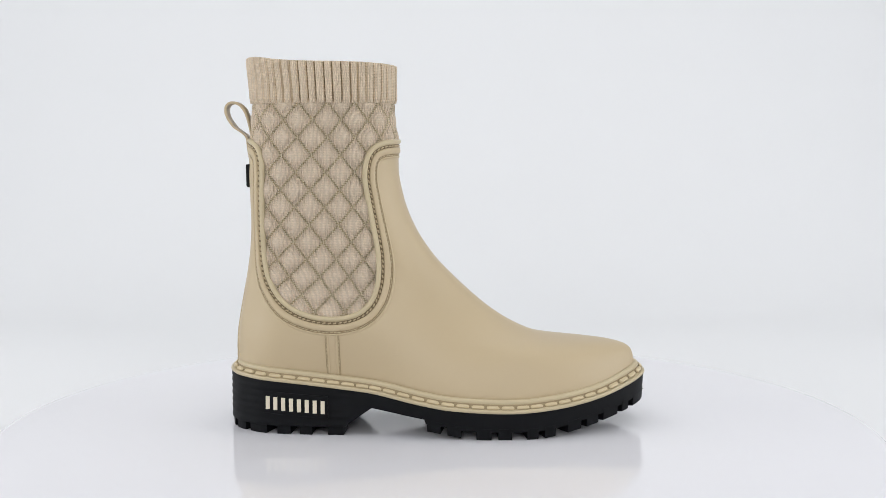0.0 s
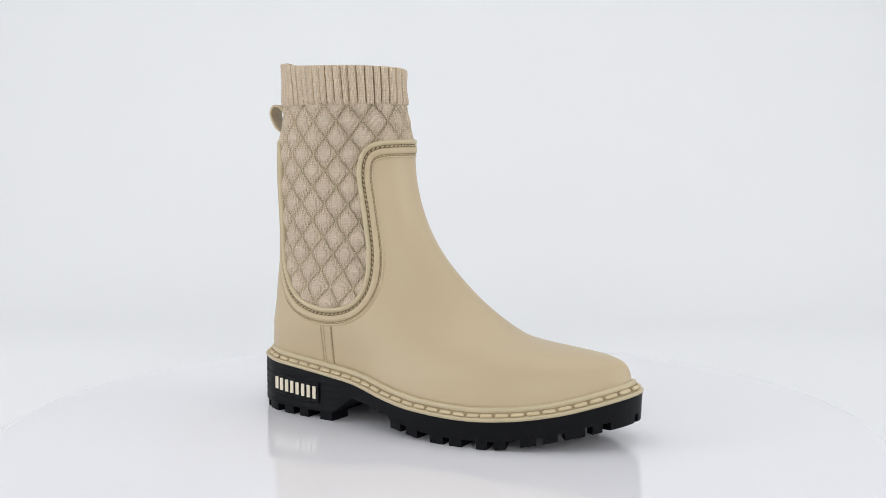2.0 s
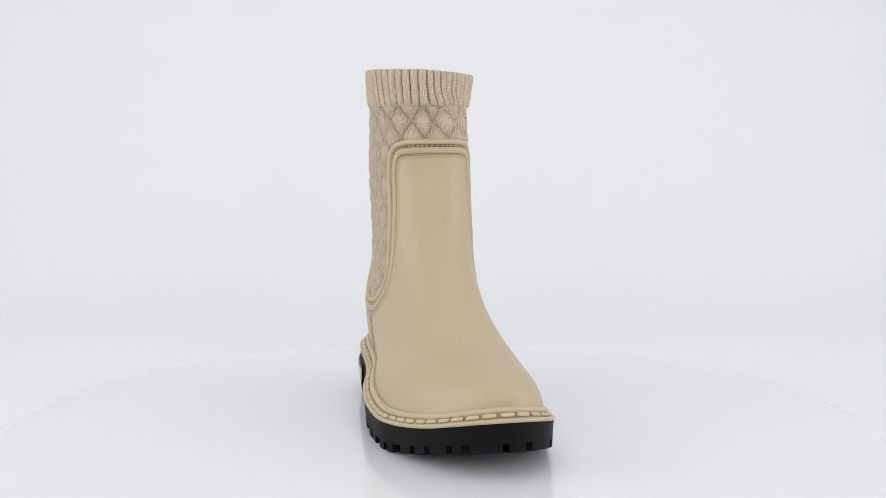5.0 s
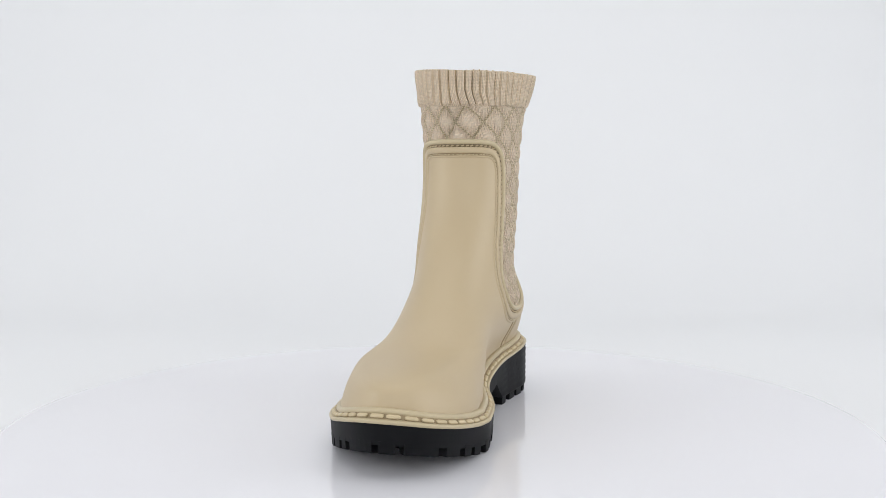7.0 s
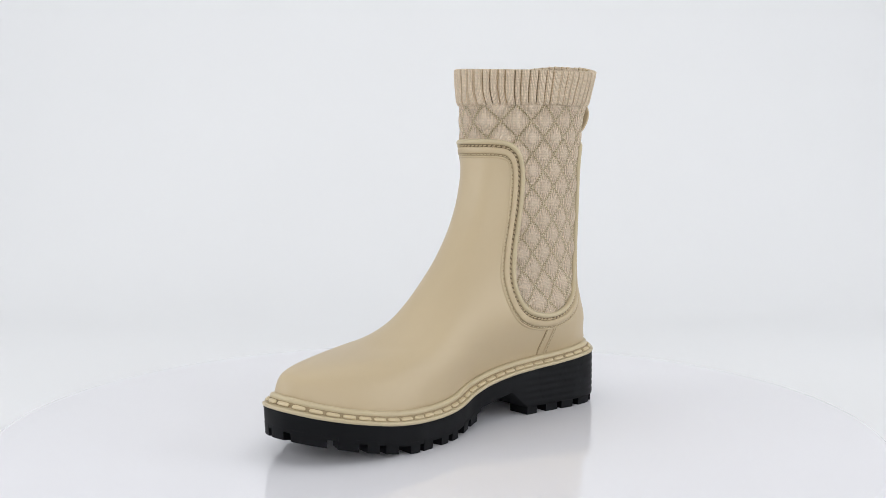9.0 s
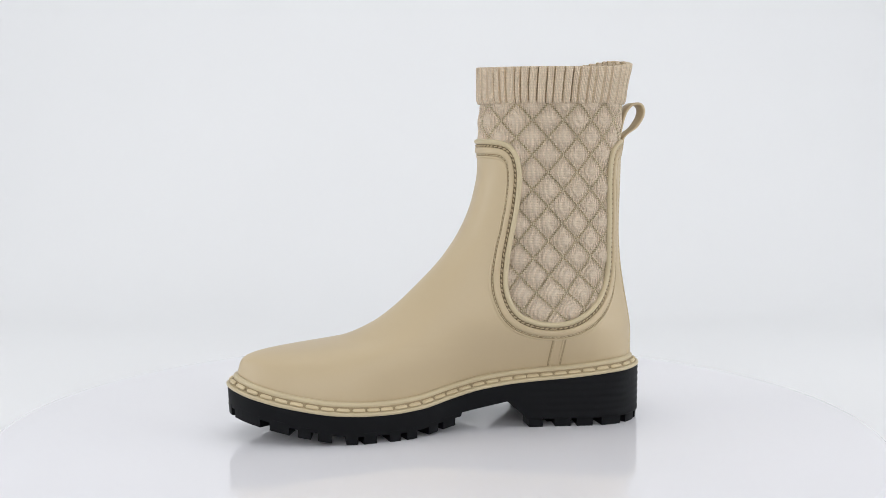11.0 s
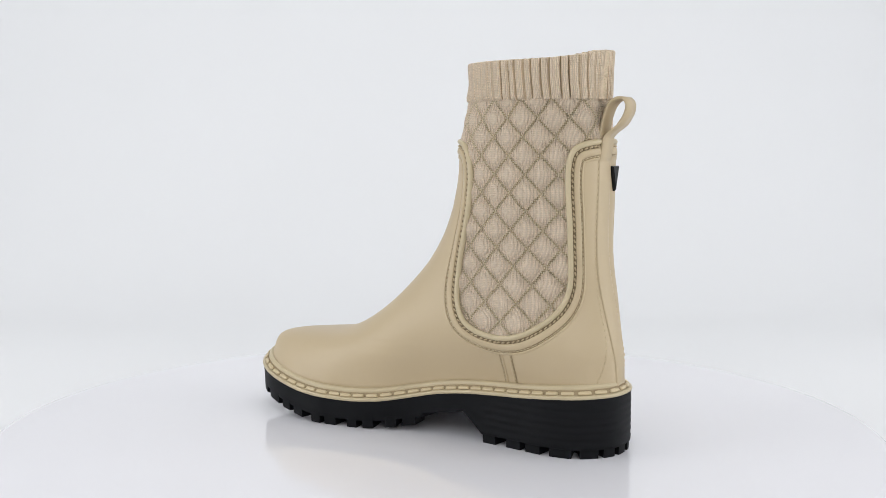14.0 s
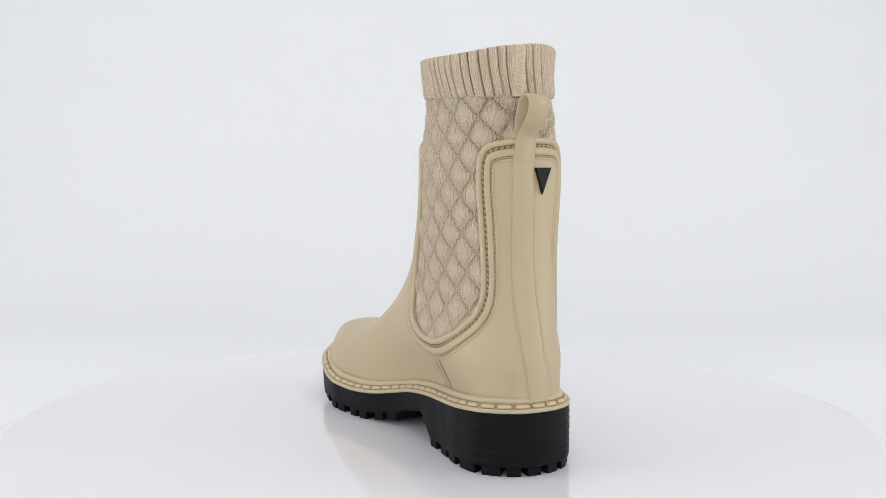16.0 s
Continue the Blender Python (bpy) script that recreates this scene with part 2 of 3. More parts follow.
def raw_surface(phi, z, sign):
    """A point of the upper at height z; phi runs from 0 at the heel's back to pi at the front, sign -1 or 1 for the two sides."""
    phi, z, sign = np.broadcast_arrays(np.asarray(phi, float), np.asarray(z, float), np.asarray(sign, float))
    xb, xf = BACK(z), FRONT(z)
    x = xb + (xf - xb) * (1 - np.cos(phi)) / 2
    # foot: footprint with an arched cross-section
    xx = np.clip(FX0 + (x - xb) * (FX1 - FX0) / (0.1808 - xb), FX0, FX1)
    ya, yb = np.interp(xx, _lo[:, 0], _lo[:, 1]), np.interp(xx, _hi[:, 0], _hi[:, 1])
    mid = (ya + yb) / 2
    z0 = np.where(x > 0.05, np.maximum(WELT_A(x) + 0.006, 0.028), 0.028)
    s = np.clip((z - z0) / np.maximum(RIDGE(x) - z0, 1e-4), 0, 1)
    arch = np.power(np.maximum(1 - s ** (np.where(sign < 0, ARCH_A, ARCH_B) + (np.where(sign < 0, 1.8, 3.4) - np.where(sign < 0, ARCH_A, ARCH_B)) * step(x, 0.06, 0.13)), 0), 0.5)
    bulge = 1 + 0.03 * np.exp(-((z - 0.058) / 0.015) ** 2) * step(x, -0.05, 0.02) + 0.11 * np.exp(-((z - 0.080) / 0.018) ** 2) * (1 - step(x, -0.15, -0.08))
    foot = mid + (np.where(sign < 0, ya, yb) - mid) * arch * bulge + LEAN(x) * s ** 2
    # leg: flattened ellipse
    a, b = SIDE_A(z), SIDE_B(z) - WAIST * np.exp(-((z - 0.080) / 0.024) ** 2) * np.exp(-((x + 0.015) / 0.045) ** 2)     # the waist is slimmer than the ball
    expo = ROUND + np.where(sign < 0, KEEN, 0.2 * KEEN) * (1 - step(z, 0.085, 0.17)) * step(phi, 1.5, 2.5)
    expo = expo + step(phi, 1.5, 2.3) * (0.14 * step(z, 0.245, 0.27) + np.where(sign > 0, 0.34, 0.10) * step(z, 0.275, 0.30))     # the knit falls in at the front
    expo = expo - (1 - step(phi, 0.8, 1.6)) * np.where(sign < 0, 0.15, 0.12) * step(z, 0.09, 0.13)                             # and stands full at the back
    leg = (a + b) / 2 - SKEW(z) * np.cos(phi) + sign * (b - a) / 2 * np.power(np.maximum(np.sin(phi), 0), expo)
    w = step(z, 0.036, BLEND)
    y = foot * (1 - w) + leg * w
    # both sides swell over the ball, the outer one draws in above it, the heel is full on the inner side
    outer = np.where(sign < 0, 1 - s ** 4, 0)
    y = y - outer * 0.0062 * np.exp(-((z - 0.067) / 0.014) ** 2) * np.exp(-((x - 0.075) / 0.045) ** 2)
    y = y - outer * 0.0028 * np.exp(-((z - 0.056) / 0.012) ** 2) * np.exp(-((x - 0.120) / 0.035) ** 2)
    y = y - outer * 0.0042 * np.exp(-((z - 0.085) / 0.028) ** 2) * (1 - step(x, -0.13, -0.06)) * step(x - xb, 0.004, 0.040)
    inner = np.where(sign > 0, 1 - s ** 4, 0)
    y = y + inner * 0.0040 * np.exp(-((z - 0.064) / 0.014) ** 2) * np.exp(-((x - 0.080) / 0.04) ** 2)
    y = y + inner * 0.0060 * np.exp(-((z - 0.080) / 0.024) ** 2) * (1 - step(x, -0.13, -0.05)) * step(x - xb, 0.006, 0.045)
    y = y + outer * 0.0022 * np.exp(-((z - 0.118) / 0.020) ** 2) * np.exp(-((x + 0.03) / 0.04) ** 2)
    return np.stack([x, y, z], -1)


def ease_table(sign):
    """How far the sides move when the foot's passage into the leg is averaged over height."""
    pg, zg = np.meshgrid(np.linspace(0, math.pi, EASE_P), np.linspace(0.02, 0.345, EASE_Z), indexing="ij")
    base = raw_surface(pg, zg, sign)
    x = base[..., 0]
    r = np.minimum(0.024 * step(zg, 0.040, 0.070) * (1 - step(zg, 0.15, 0.19)), 0.6 * np.maximum(RIDGE(x) - zg, 0)) * (1 - step(x, 0.05, 0.10)) * step(x - BACK(zg), 0.008, 0.040)
    offs = np.linspace(-1, 1, 11)
    wts = (1 - offs ** 2) + 0.03
    mean = 0
    for o, w in zip(offs, wts):
        zo = zg + o * r
        xb = BACK(zo)
        po = np.where(r > 1e-5, np.arccos(np.clip(1 - 2 * (x - xb) / (FRONT(zo) - xb), -1, 1)), pg)
        mean = mean + w / wts.sum() * raw_surface(po, zo, sign)[..., 1]
    return mean - base[..., 1]


EASE_P, EASE_Z = 500, 420
EASE_A, EASE_B = ease_table(-1.0), ease_table(1.0)


def surface(phi, z, sign):
    phi, z, sign = np.broadcast_arrays(np.asarray(phi, float), np.asarray(z, float), np.asarray(sign, float))
    p = raw_surface(phi, z, sign)
    u = np.clip(phi / math.pi * (EASE_P - 1), 0, EASE_P - 1.001)
    v = np.clip((z - 0.02) / 0.325 * (EASE_Z - 1), 0, EASE_Z - 1.001)
    i, j = u.astype(int), v.astype(int)
    du, dv = u - i, v - j
    for table, here in ((EASE_A, sign < 0), (EASE_B, sign >= 0)):
        d = (table[i, j] * (1 - du) + table[i + 1, j] * du) * (1 - dv) + (table[i, j + 1] * (1 - du) + table[i + 1, j + 1] * du) * dv
        p[..., 1] += np.where(here, d, 0)
    return p


def frame_on(phi, z, sign):
    """Point and outward normal on the upper."""
    e = 1e-3
    p = surface(phi, z, sign)
    up = surface(phi, np.asarray(z) + e, sign) - surface(phi, np.asarray(z) - e, sign)
    f0, f1 = np.clip(np.asarray(phi) - e * 8, 1e-4, math.pi - 1e-4), np.clip(np.asarray(phi) + e * 8, 1e-4, math.pi - 1e-4)
    along = (surface(f1, z, sign) - surface(f0, z, sign)) * np.asarray(sign, float)[..., None]
    # near the front and back lines the sheet runs straight across
    edge = (np.sin(phi) < 0.02)[..., None] if np.ndim(phi) else np.sin(phi) < 0.02
    across = np.zeros_like(along)
    across[..., 1] = np.where(np.asarray(phi) > 1.5, 1.0, -1.0)
    along = np.where(edge, across, along)
    n = np.cross(up, along)
    n /= np.linalg.norm(n, axis=-1)[..., None] + 1e-12
    c = p - np.stack([(BACK(p[..., 2]) + np.minimum(FRONT(p[..., 2]), 0.0)) / 2, p[..., 1] * 0, p[..., 2]], -1)
    c[..., 2] = 0
    flip = np.sign(np.sum(n * c, -1))[..., None]
    return p, n * np.where(flip == 0, 1, flip)


def ring(n):
    """Even turn round the leg from the front, B side first: phi and sign."""
    w = np.linspace(0, 2 * math.pi, n, endpoint=False)
    phi = np.where(w <= math.pi, math.pi - w, w - math.pi)
    return phi, np.where(w <= math.pi, 1.0, -1.0), w


# ---------------------------------------------------------------- the boot
boot = new("ankle_boot")
tagged(boot, "beige rubber ankle boot, quilted knit sock, black lug sole, on turntable", "boot")

# edge of the rubber: from the front top down one side, round under the gusset and up to the back top, in x and z
EDGE_A = [(-0.0360, 0.2508), (-0.0400, 0.2506), (-0.0485, 0.2495), (-0.0575, 0.2450), (-0.0627, 0.2350), (-0.0642, 0.2170), (-0.0600, 0.1927), (-0.0553, 0.1682), (-0.0524, 0.1486), (-0.0530, 0.1289),
          (-0.0590, 0.1106), (-0.0714, 0.1002), (-0.0910, 0.0967), (-0.1107, 0.0992), (-0.1302, 0.1076), (-0.1447, 0.1240), (-0.1512, 0.1437), (-0.1531, 0.1780), (-0.1522, 0.2266), (-0.1550, 0.2430),
          (-0.1610, 0.2495), (-0.1675, 0.2515)]
EDGE_B = [(-0.0360, 0.2508), (-0.0430, 0.2506), (-0.0531, 0.2484), (-0.0604, 0.2404), (-0.0633, 0.2271), (-0.0630, 0.2080), (-0.0587, 0.1791), (-0.0540, 0.1549), (-0.0512, 0.1305), (-0.0542, 0.1111),
          (-0.0635, 0.0977), (-0.0855, 0.0901), (-0.1072, 0.0903), (-0.1262, 0.0987), (-0.1426, 0.1136), (-0.1494, 0.1305), (-0.1505, 0.1520), (-0.1501, 0.1805), (-0.1490, 0.2134), (-0.1500, 0.2345),
          (-0.1560, 0.2470), (-0.1675, 0.2515)]


def edge_loop(n):
    """The rubber's edge as an even closed loop of (turn, z): turn 0 at the front, pi at the back."""
    out = []
    for pts, sgn in ((EDGE_B, 1), (EDGE_A[::-1], -1)):
        p = np.array(pts)
        xb, xf = BACK(p[:, 1]), FRONT(p[:, 1])
        phi = np.arccos(np.clip(1 - 2 * (p[:, 0] - xb) / (xf - xb), -1, 1))
        w = math.pi - phi if sgn > 0 else math.pi + phi
        out += list(zip(w, p[:, 1]))[: -1]
    c = np.array(out) * [0.056, 1]
    # unwrap: the loop closes over one whole turn
    per = 2 * math.pi * 0.056
    q = []
    m = len(c)
    for i in range(m):
        pts = []
        for k in (i - 1, i, i + 1, i + 2):
            pts.append(c[k % m] + np.array([per * (k // m), 0]))
        a, b, d, e = pts
        t = np.linspace(0, 1, 30, endpoint=False)[:, None]
        q.append(0.5 * (2 * b + (d - a) * t + (2 * a - 5 * b + 4 * d - e) * t ** 2 + (3 * b - a - 3 * d + e) * t ** 3))
    q = np.vstack(q)
    q = np.vstack([q, q[:1] + [per, 0]])
    s = np.concatenate([[0], np.cumsum(np.linalg.norm(np.diff(q, axis=0), axis=1))])
    w = np.linspace(0, s[-1], n, endpoint=False)
    c = np.stack([np.interp(w, s, q[:, 0]), np.interp(w, s, q[:, 1])], 1)
    for _ in range(90):
        left, right = np.roll(c, 1, 0), np.roll(c, -1, 0)
        left[0, 0] -= per
        right[-1, 0] += per
        c = (left + 2 * c + right) / 4
    return c / [0.056, 1]


def on_turn(w, z):
    w = np.mod(w, 2 * math.pi)
    phi = np.where(w <= math.pi, math.pi - w, w - math.pi)
    return frame_on(phi, z, np.where(w <= math.pi, 1.0, -1.0))


NL = 1100
LOOP = edge_loop(NL)
LOOP_P, LOOP_N = on_turn(LOOP[:, 0], LOOP[:, 1])
_t = np.roll(LOOP_P, -1, 0) - np.roll(LOOP_P, 1, 0)
_t /= np.linalg.norm(_t, axis=1)[:, None]
LOOP_T = _t
LOOP_D = np.cross(LOOP_N, LOOP_T)                  # away from the gusset, within the surface
LOOP_D *= np.sign(np.mean(LOOP_D[:, 2][LOOP[:, 1] > 0.24]) * -1)
LOOP_S = np.concatenate([[0], np.cumsum(np.linalg.norm(np.diff(LOOP_P, axis=0), axis=1))])


def settle(p):
    """Foot of a point on the upper, and the normal there: by x on the flanks, by y round the front and the back."""
    p = np.asarray(p, float)
    z = p[:, 2]
    xb, xf = BACK(z), FRONT(z)
    t = np.clip((p[:, 0] - xb) / (xf - xb), 0, 1)
    phi = np.arccos(1 - 2 * t)
    w = np.where(p[:, 1] > 0.004, math.pi - phi, math.pi + phi)
    for centre, weight, slope in ((math.pi, 1 - step(p[:, 0] - xb, 0.010, 0.050), -1), (0.0, 1 - step(xf - p[:, 0], 0.010, 0.050), 1)):
        i = np.nonzero(weight > 0)[0]
        if len(i) == 0:
            continue
        g = centre + np.linspace(-1.56, 1.56, 157)
        W = np.broadcast_to(np.mod(g, 2 * math.pi), (len(i), len(g)))
        F = np.where(W <= math.pi, math.pi - W, W - math.pi)
        Y = slope * surface(F, np.broadcast_to(z[i][:, None], W.shape), np.where(W <= math.pi, 1.0, -1.0))[..., 1]
        k = np.clip((Y < (slope * p[i, 1])[:, None]).sum(1), 1, len(g) - 1)
        r = np.arange(len(i))
        f = np.clip((slope * p[i, 1] - Y[r, k - 1]) / (Y[r, k] - Y[r, k - 1] + 1e-12), 0, 1)
        wy = g[k - 1] + f * (g[k] - g[k - 1])
        dw = np.mod(wy - w[i] + math.pi, 2 * math.pi) - math.pi
        w[i] += weight[i] * dw
    return on_turn(w, z)


def sweep_edge(name, profile, mat, label=""):
    """A moulding along the rubber's edge; profile of (distance from the edge, height over the surface)."""
    rows = []
    for d, h in profile:
        p, n = settle(LOOP_P + 0.86 * d * LOOP_D)
        rows.append(p + h * n)
    v = np.vstack(rows)
    return recalc(finish(name, v, grid_faces(len(profile), NL), mat, boot, label))


def under_rubber(w, zs):
    """For each height and turn: does the rubber cover it?"""
    lw, lz = LOOP[:, 0], LOOP[:, 1]
    out = np.zeros((len(zs), len(w)), bool)
    for j in range(len(w)):
        a = np.mod(lw - (w[j] + 1.3e-5) + math.pi, 2 * math.pi) - math.pi
        b = np.roll(a, -1)
        hit = (a * b < 0) & (np.abs(a - b) < 1)
        zc = lz[hit] + (np.roll(lz, -1)[hit] - lz[hit]) * (a[hit] / (a[hit] - b[hit]))
        out[:, j] = (zc[None, :] > zs[:, None]).sum(1) % 2 == 1
    return out


def build_upper():
    n, zs = 460, np.concatenate([np.linspace(0.012, 0.060, 26), np.linspace(0.0610, 0.0800, 60), np.linspace(0.081, 0.256, 210)])
    phi, sign, w = ring(n)
    Z, PHI = np.meshgrid(zs, phi, indexing="ij")
    _, SG = np.meshgrid(zs, sign, indexing="ij")
    V = surface(PHI, Z, SG)
    V[..., 2] = np.maximum(V[..., 2], welt_low(V[..., 0], V[..., 1]) + 0.003)
    # even out the vamp and toe
    soft = (step(V[..., 0], -0.03, 0.03) * step(Z, 0.030, 0.045))[..., None]
    for _ in range(40):
        U = V.copy()
        U[1:-1] = (V[:-2] + V[2:] + np.roll(V, 1, 1)[1:-1] + np.roll(V, -1, 1)[1:-1]) / 4
        V = V + soft * (U - V)
    inside = under_rubber(w, zs)
    keep = np.ones((len(zs) - 1, n), bool)
    for di in (0, 1):
        for dj in (0, 1):
            keep &= np.roll(inside, -dj, 1)[di: len(zs) - 1 + di, :]
    return recalc(finish("rubber_upper", V.reshape(-1, 3), grid_faces(len(zs), n, keep=keep), RUBBER, boot, "smooth matt beige rubber vamp and heel"))


build_upper()
BEAD = [(0.0040, -0.002), (-0.0016, -0.0032), (-0.0022, 0.0002), (-0.0014, 0.0020), (0.0004, 0.0027), (0.0020, 0.0022), (0.0032, 0.0009), (0.0040, -0.002)]
sweep_edge("edge_bead", BEAD, WELT, "raised rounded beige rubber bead round the knit")
# the channel hardly sinks; its depth is painted as dark shade
sweep_edge("stitch_channel", [(0.0030, -0.001), (0.0032, 0.0004), (0.0066, 0.0004), (0.0068, -0.001)], CHANNEL_SHADE, "recessed stitch channel, its shade put into a dark colour")


def stitch_row(name, centres, normals, pitch, length, width, height, slant, mat, label):
    """A row of short threads along a line of points, each a small rounded lozenge."""
    seg = np.linalg.norm(np.diff(centres, axis=0), axis=1)
    run = np.concatenate([[0], np.cumsum(seg)])
    count = max(2, int(run[-1] / pitch))
    tan = np.gradient(centres, axis=0)
    tan /= np.linalg.norm(tan, axis=1)[:, None] + 1e-12
    v, f = [], []
    for i in range(count):
        j = min(int(np.searchsorted(run, (i + 0.5) / count * run[-1])), len(centres) - 1)
        t, n = tan[j], normals[j]
        ax = t + slant * np.cross(n, t)
        ax /= np.linalg.norm(ax)
        ay = np.cross(n, ax)
        base = len(v)
        for e, r, h in ((-1.0, 0.25, 0.3), (-0.6, 0.9, 1.0), (0.6, 0.9, 1.0), (1.0, 0.25, 0.3)):
            q = centres[j] + ax * (e * length / 2)
            v += [q + ay * (r * width / 2) - n * 0.0004, q + n * (h * height), q - ay * (r * width / 2) - n * 0.0004]
        for k in range(3):
            for m in range(2):
                c = base + k * 3 + m
                f.append((c, c + 1, c + 4, c + 3))
    ob = recalc(finish(name, np.array(v), f, mat, boot, label))
    return tagged(ob, kind="stuff")


_c, _n = settle(LOOP_P + 0.0042 * LOOP_D)
stitch_row("edge_stitching", _c + 0.0005 * _n, _n, 0.0044, 0.0033, 0.0019, 0.0014, 0.36, RUBBER, "beige thread stitched in the channel")
sweep_edge("edge_band", [(0.0062, -0.001), (0.0063, 0.0011), (0.0070, 0.0017), (0.0098, 0.0019), (0.0122, 0.0016), (0.0130, 0.0009), (0.0132, -0.001)], RUBBER, "flat moulded rubber band")
# groove line drawn in the rubber's painted shade
sweep_edge("outer_groove", [(0.0128, -0.001), (0.0129, 0.0004), (0.0155, 0.0004), (0.0156, -0.001)], GROOVE_SHADE, "fine stitched groove line")
_c, _n = settle(LOOP_P + 0.0122 * LOOP_D)
stitch_row("outer_stitching", _c + 0.0004 * _n, _n, 0.0036, 0.0031, 0.0014, 0.0007, 0.0, WELT, "fine pale stitching round the band")
sweep_edge("outer_lip", [(0.0152, -0.001), (0.0153, 0.0009), (0.0160, 0.0011), (0.0172, 0.0006), (0.0190, -0.001)], RUBBER)


def arc_of(n, z):
    """Length round the leg at height z for n even turns."""
    phi, sign, w = ring(n)
    p = surface(phi, np.full(n, z), sign)
    d = np.linalg.norm(np.roll(p, -1, 0) - p, axis=1)
    return w, np.concatenate([[0], np.cumsum(d)])


def build_sock():
    n, m = 1300, 540
    zs = np.linspace(0.080, 0.2885, m)
    phi, sign, w = ring(n)
    Z, PHI = np.meshgrid(zs, phi, indexing="ij")
    _, SG = np.meshgrid(zs, sign, indexing="ij")
    P, N = frame_on(PHI, Z, SG)
    # length round the leg by x on a straight leg, so that the columns of diamonds hang upright
    xb, xf = BACK(Z), np.minimum(FRONT(Z), -0.0355)
    ph = np.arccos(np.clip(1 - 2 * (P[..., 0] - xb) / (xf - xb), -1, 1))
    _, arc = arc_of(n, 0.22)
    total = arc[n]
    S = np.interp(np.where(SG > 0, math.pi - ph, math.pi + ph), np.linspace(0, 2 * math.pi, n + 1), arc)
    row = (Z - 0.2540) / 0.0302
    col_b = (S + 0.0008 * row - 0.0176) / 0.0281
    sa = S - 0.0016 * row
    col_a = np.where(sa > 0.2781, -4 + (sa - 0.2781) * (4 - 0.0176 / 0.0281) / (total - 0.2781), -4 + (sa - 0.2781) / 0.0268)
    col = np.where(SG > 0, col_b, col_a)
    a, b = col + row, col - row
    da, db = np.abs(a - np.round(a)), np.abs(b - np.round(b))
    near = np.minimum(da, db)
    puff = np.power(np.clip(np.sin(math.pi * da) * np.sin(math.pi * db), 0, 1), 0.5)
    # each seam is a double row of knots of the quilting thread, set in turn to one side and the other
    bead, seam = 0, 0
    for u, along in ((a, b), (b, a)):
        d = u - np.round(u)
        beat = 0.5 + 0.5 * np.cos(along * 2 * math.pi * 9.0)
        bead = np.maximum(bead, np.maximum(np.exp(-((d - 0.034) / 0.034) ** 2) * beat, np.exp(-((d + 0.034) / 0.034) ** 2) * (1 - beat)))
        seam = np.maximum(seam, np.exp(-(d / 0.058) ** 4))
    # wales of the knit, fanning like a comb from each seam
    wales = (0.5 + 0.5 * np.sin(S * 2 * math.pi / 0.00175)) * np.exp(-((near - 0.17) / 0.10) ** 2)
    H = -0.0034 + 0.0043 * puff + 0.0022 * bead - 0.0007 * wales
    H = np.where(Z > 0.280, H * (1 - step(Z, 0.280, 0.2885)) + -0.002 * step(Z, 0.280, 0.2885), H)
    # tucked in under the rubber
    cover = under_rubber(w, zs).astype(float)
    for _ in range(4):
        cover = (np.roll(cover, 1, 1) + np.roll(cover, -1, 1) + np.vstack([cover[:1], cover[:-1]]) + np.vstack([cover[1:], cover[-1:]])) / 4
    H = H * (1 - cover) - 0.0050 * cover
    V = P + N * H[..., None]
    ob = finish("quilted_sock", V.reshape(-1, 3), grid_faces(m, n), QUILT, boot, "quilted beige knit sock with diamond stitching")
    # the wales' hollows take a little of this painted shade too
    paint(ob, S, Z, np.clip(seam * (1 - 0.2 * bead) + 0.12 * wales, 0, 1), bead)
    return recalc(ob)


def paint(ob, S, Z, thread, knots):
    """Texture places (metres round, metres up), the share of quilting thread and of painted groove shade, and where the
    pale knots lie.
    """
    me = ob.data
    uv = me.uv_layers.new(name="knit")
    idx = np.empty(len(me.loops), int)
    me.loops.foreach_get("vertex_index", idx)
    s = np.ascontiguousarray(S).ravel()[idx]
    z = np.ascontiguousarray(Z).ravel()[idx]
    uv.data.foreach_set("uv", np.stack([s * 10, z * 10], 1).ravel())
    at = me.attributes.new("thread", "FLOAT", "POINT")
    at.data.foreach_set("value", np.ascontiguousarray(thread, dtype=np.float32).ravel())
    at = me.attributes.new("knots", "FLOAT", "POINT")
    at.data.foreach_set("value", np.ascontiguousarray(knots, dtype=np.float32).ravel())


build_sock()


def collar_top(w):
    """The collar's upper rim rises towards the back seam."""
    return 0.3168 - 0.0018 * np.sin(w) + 0.0068 * np.exp(-((w - 3.45) / 0.72) ** 2)


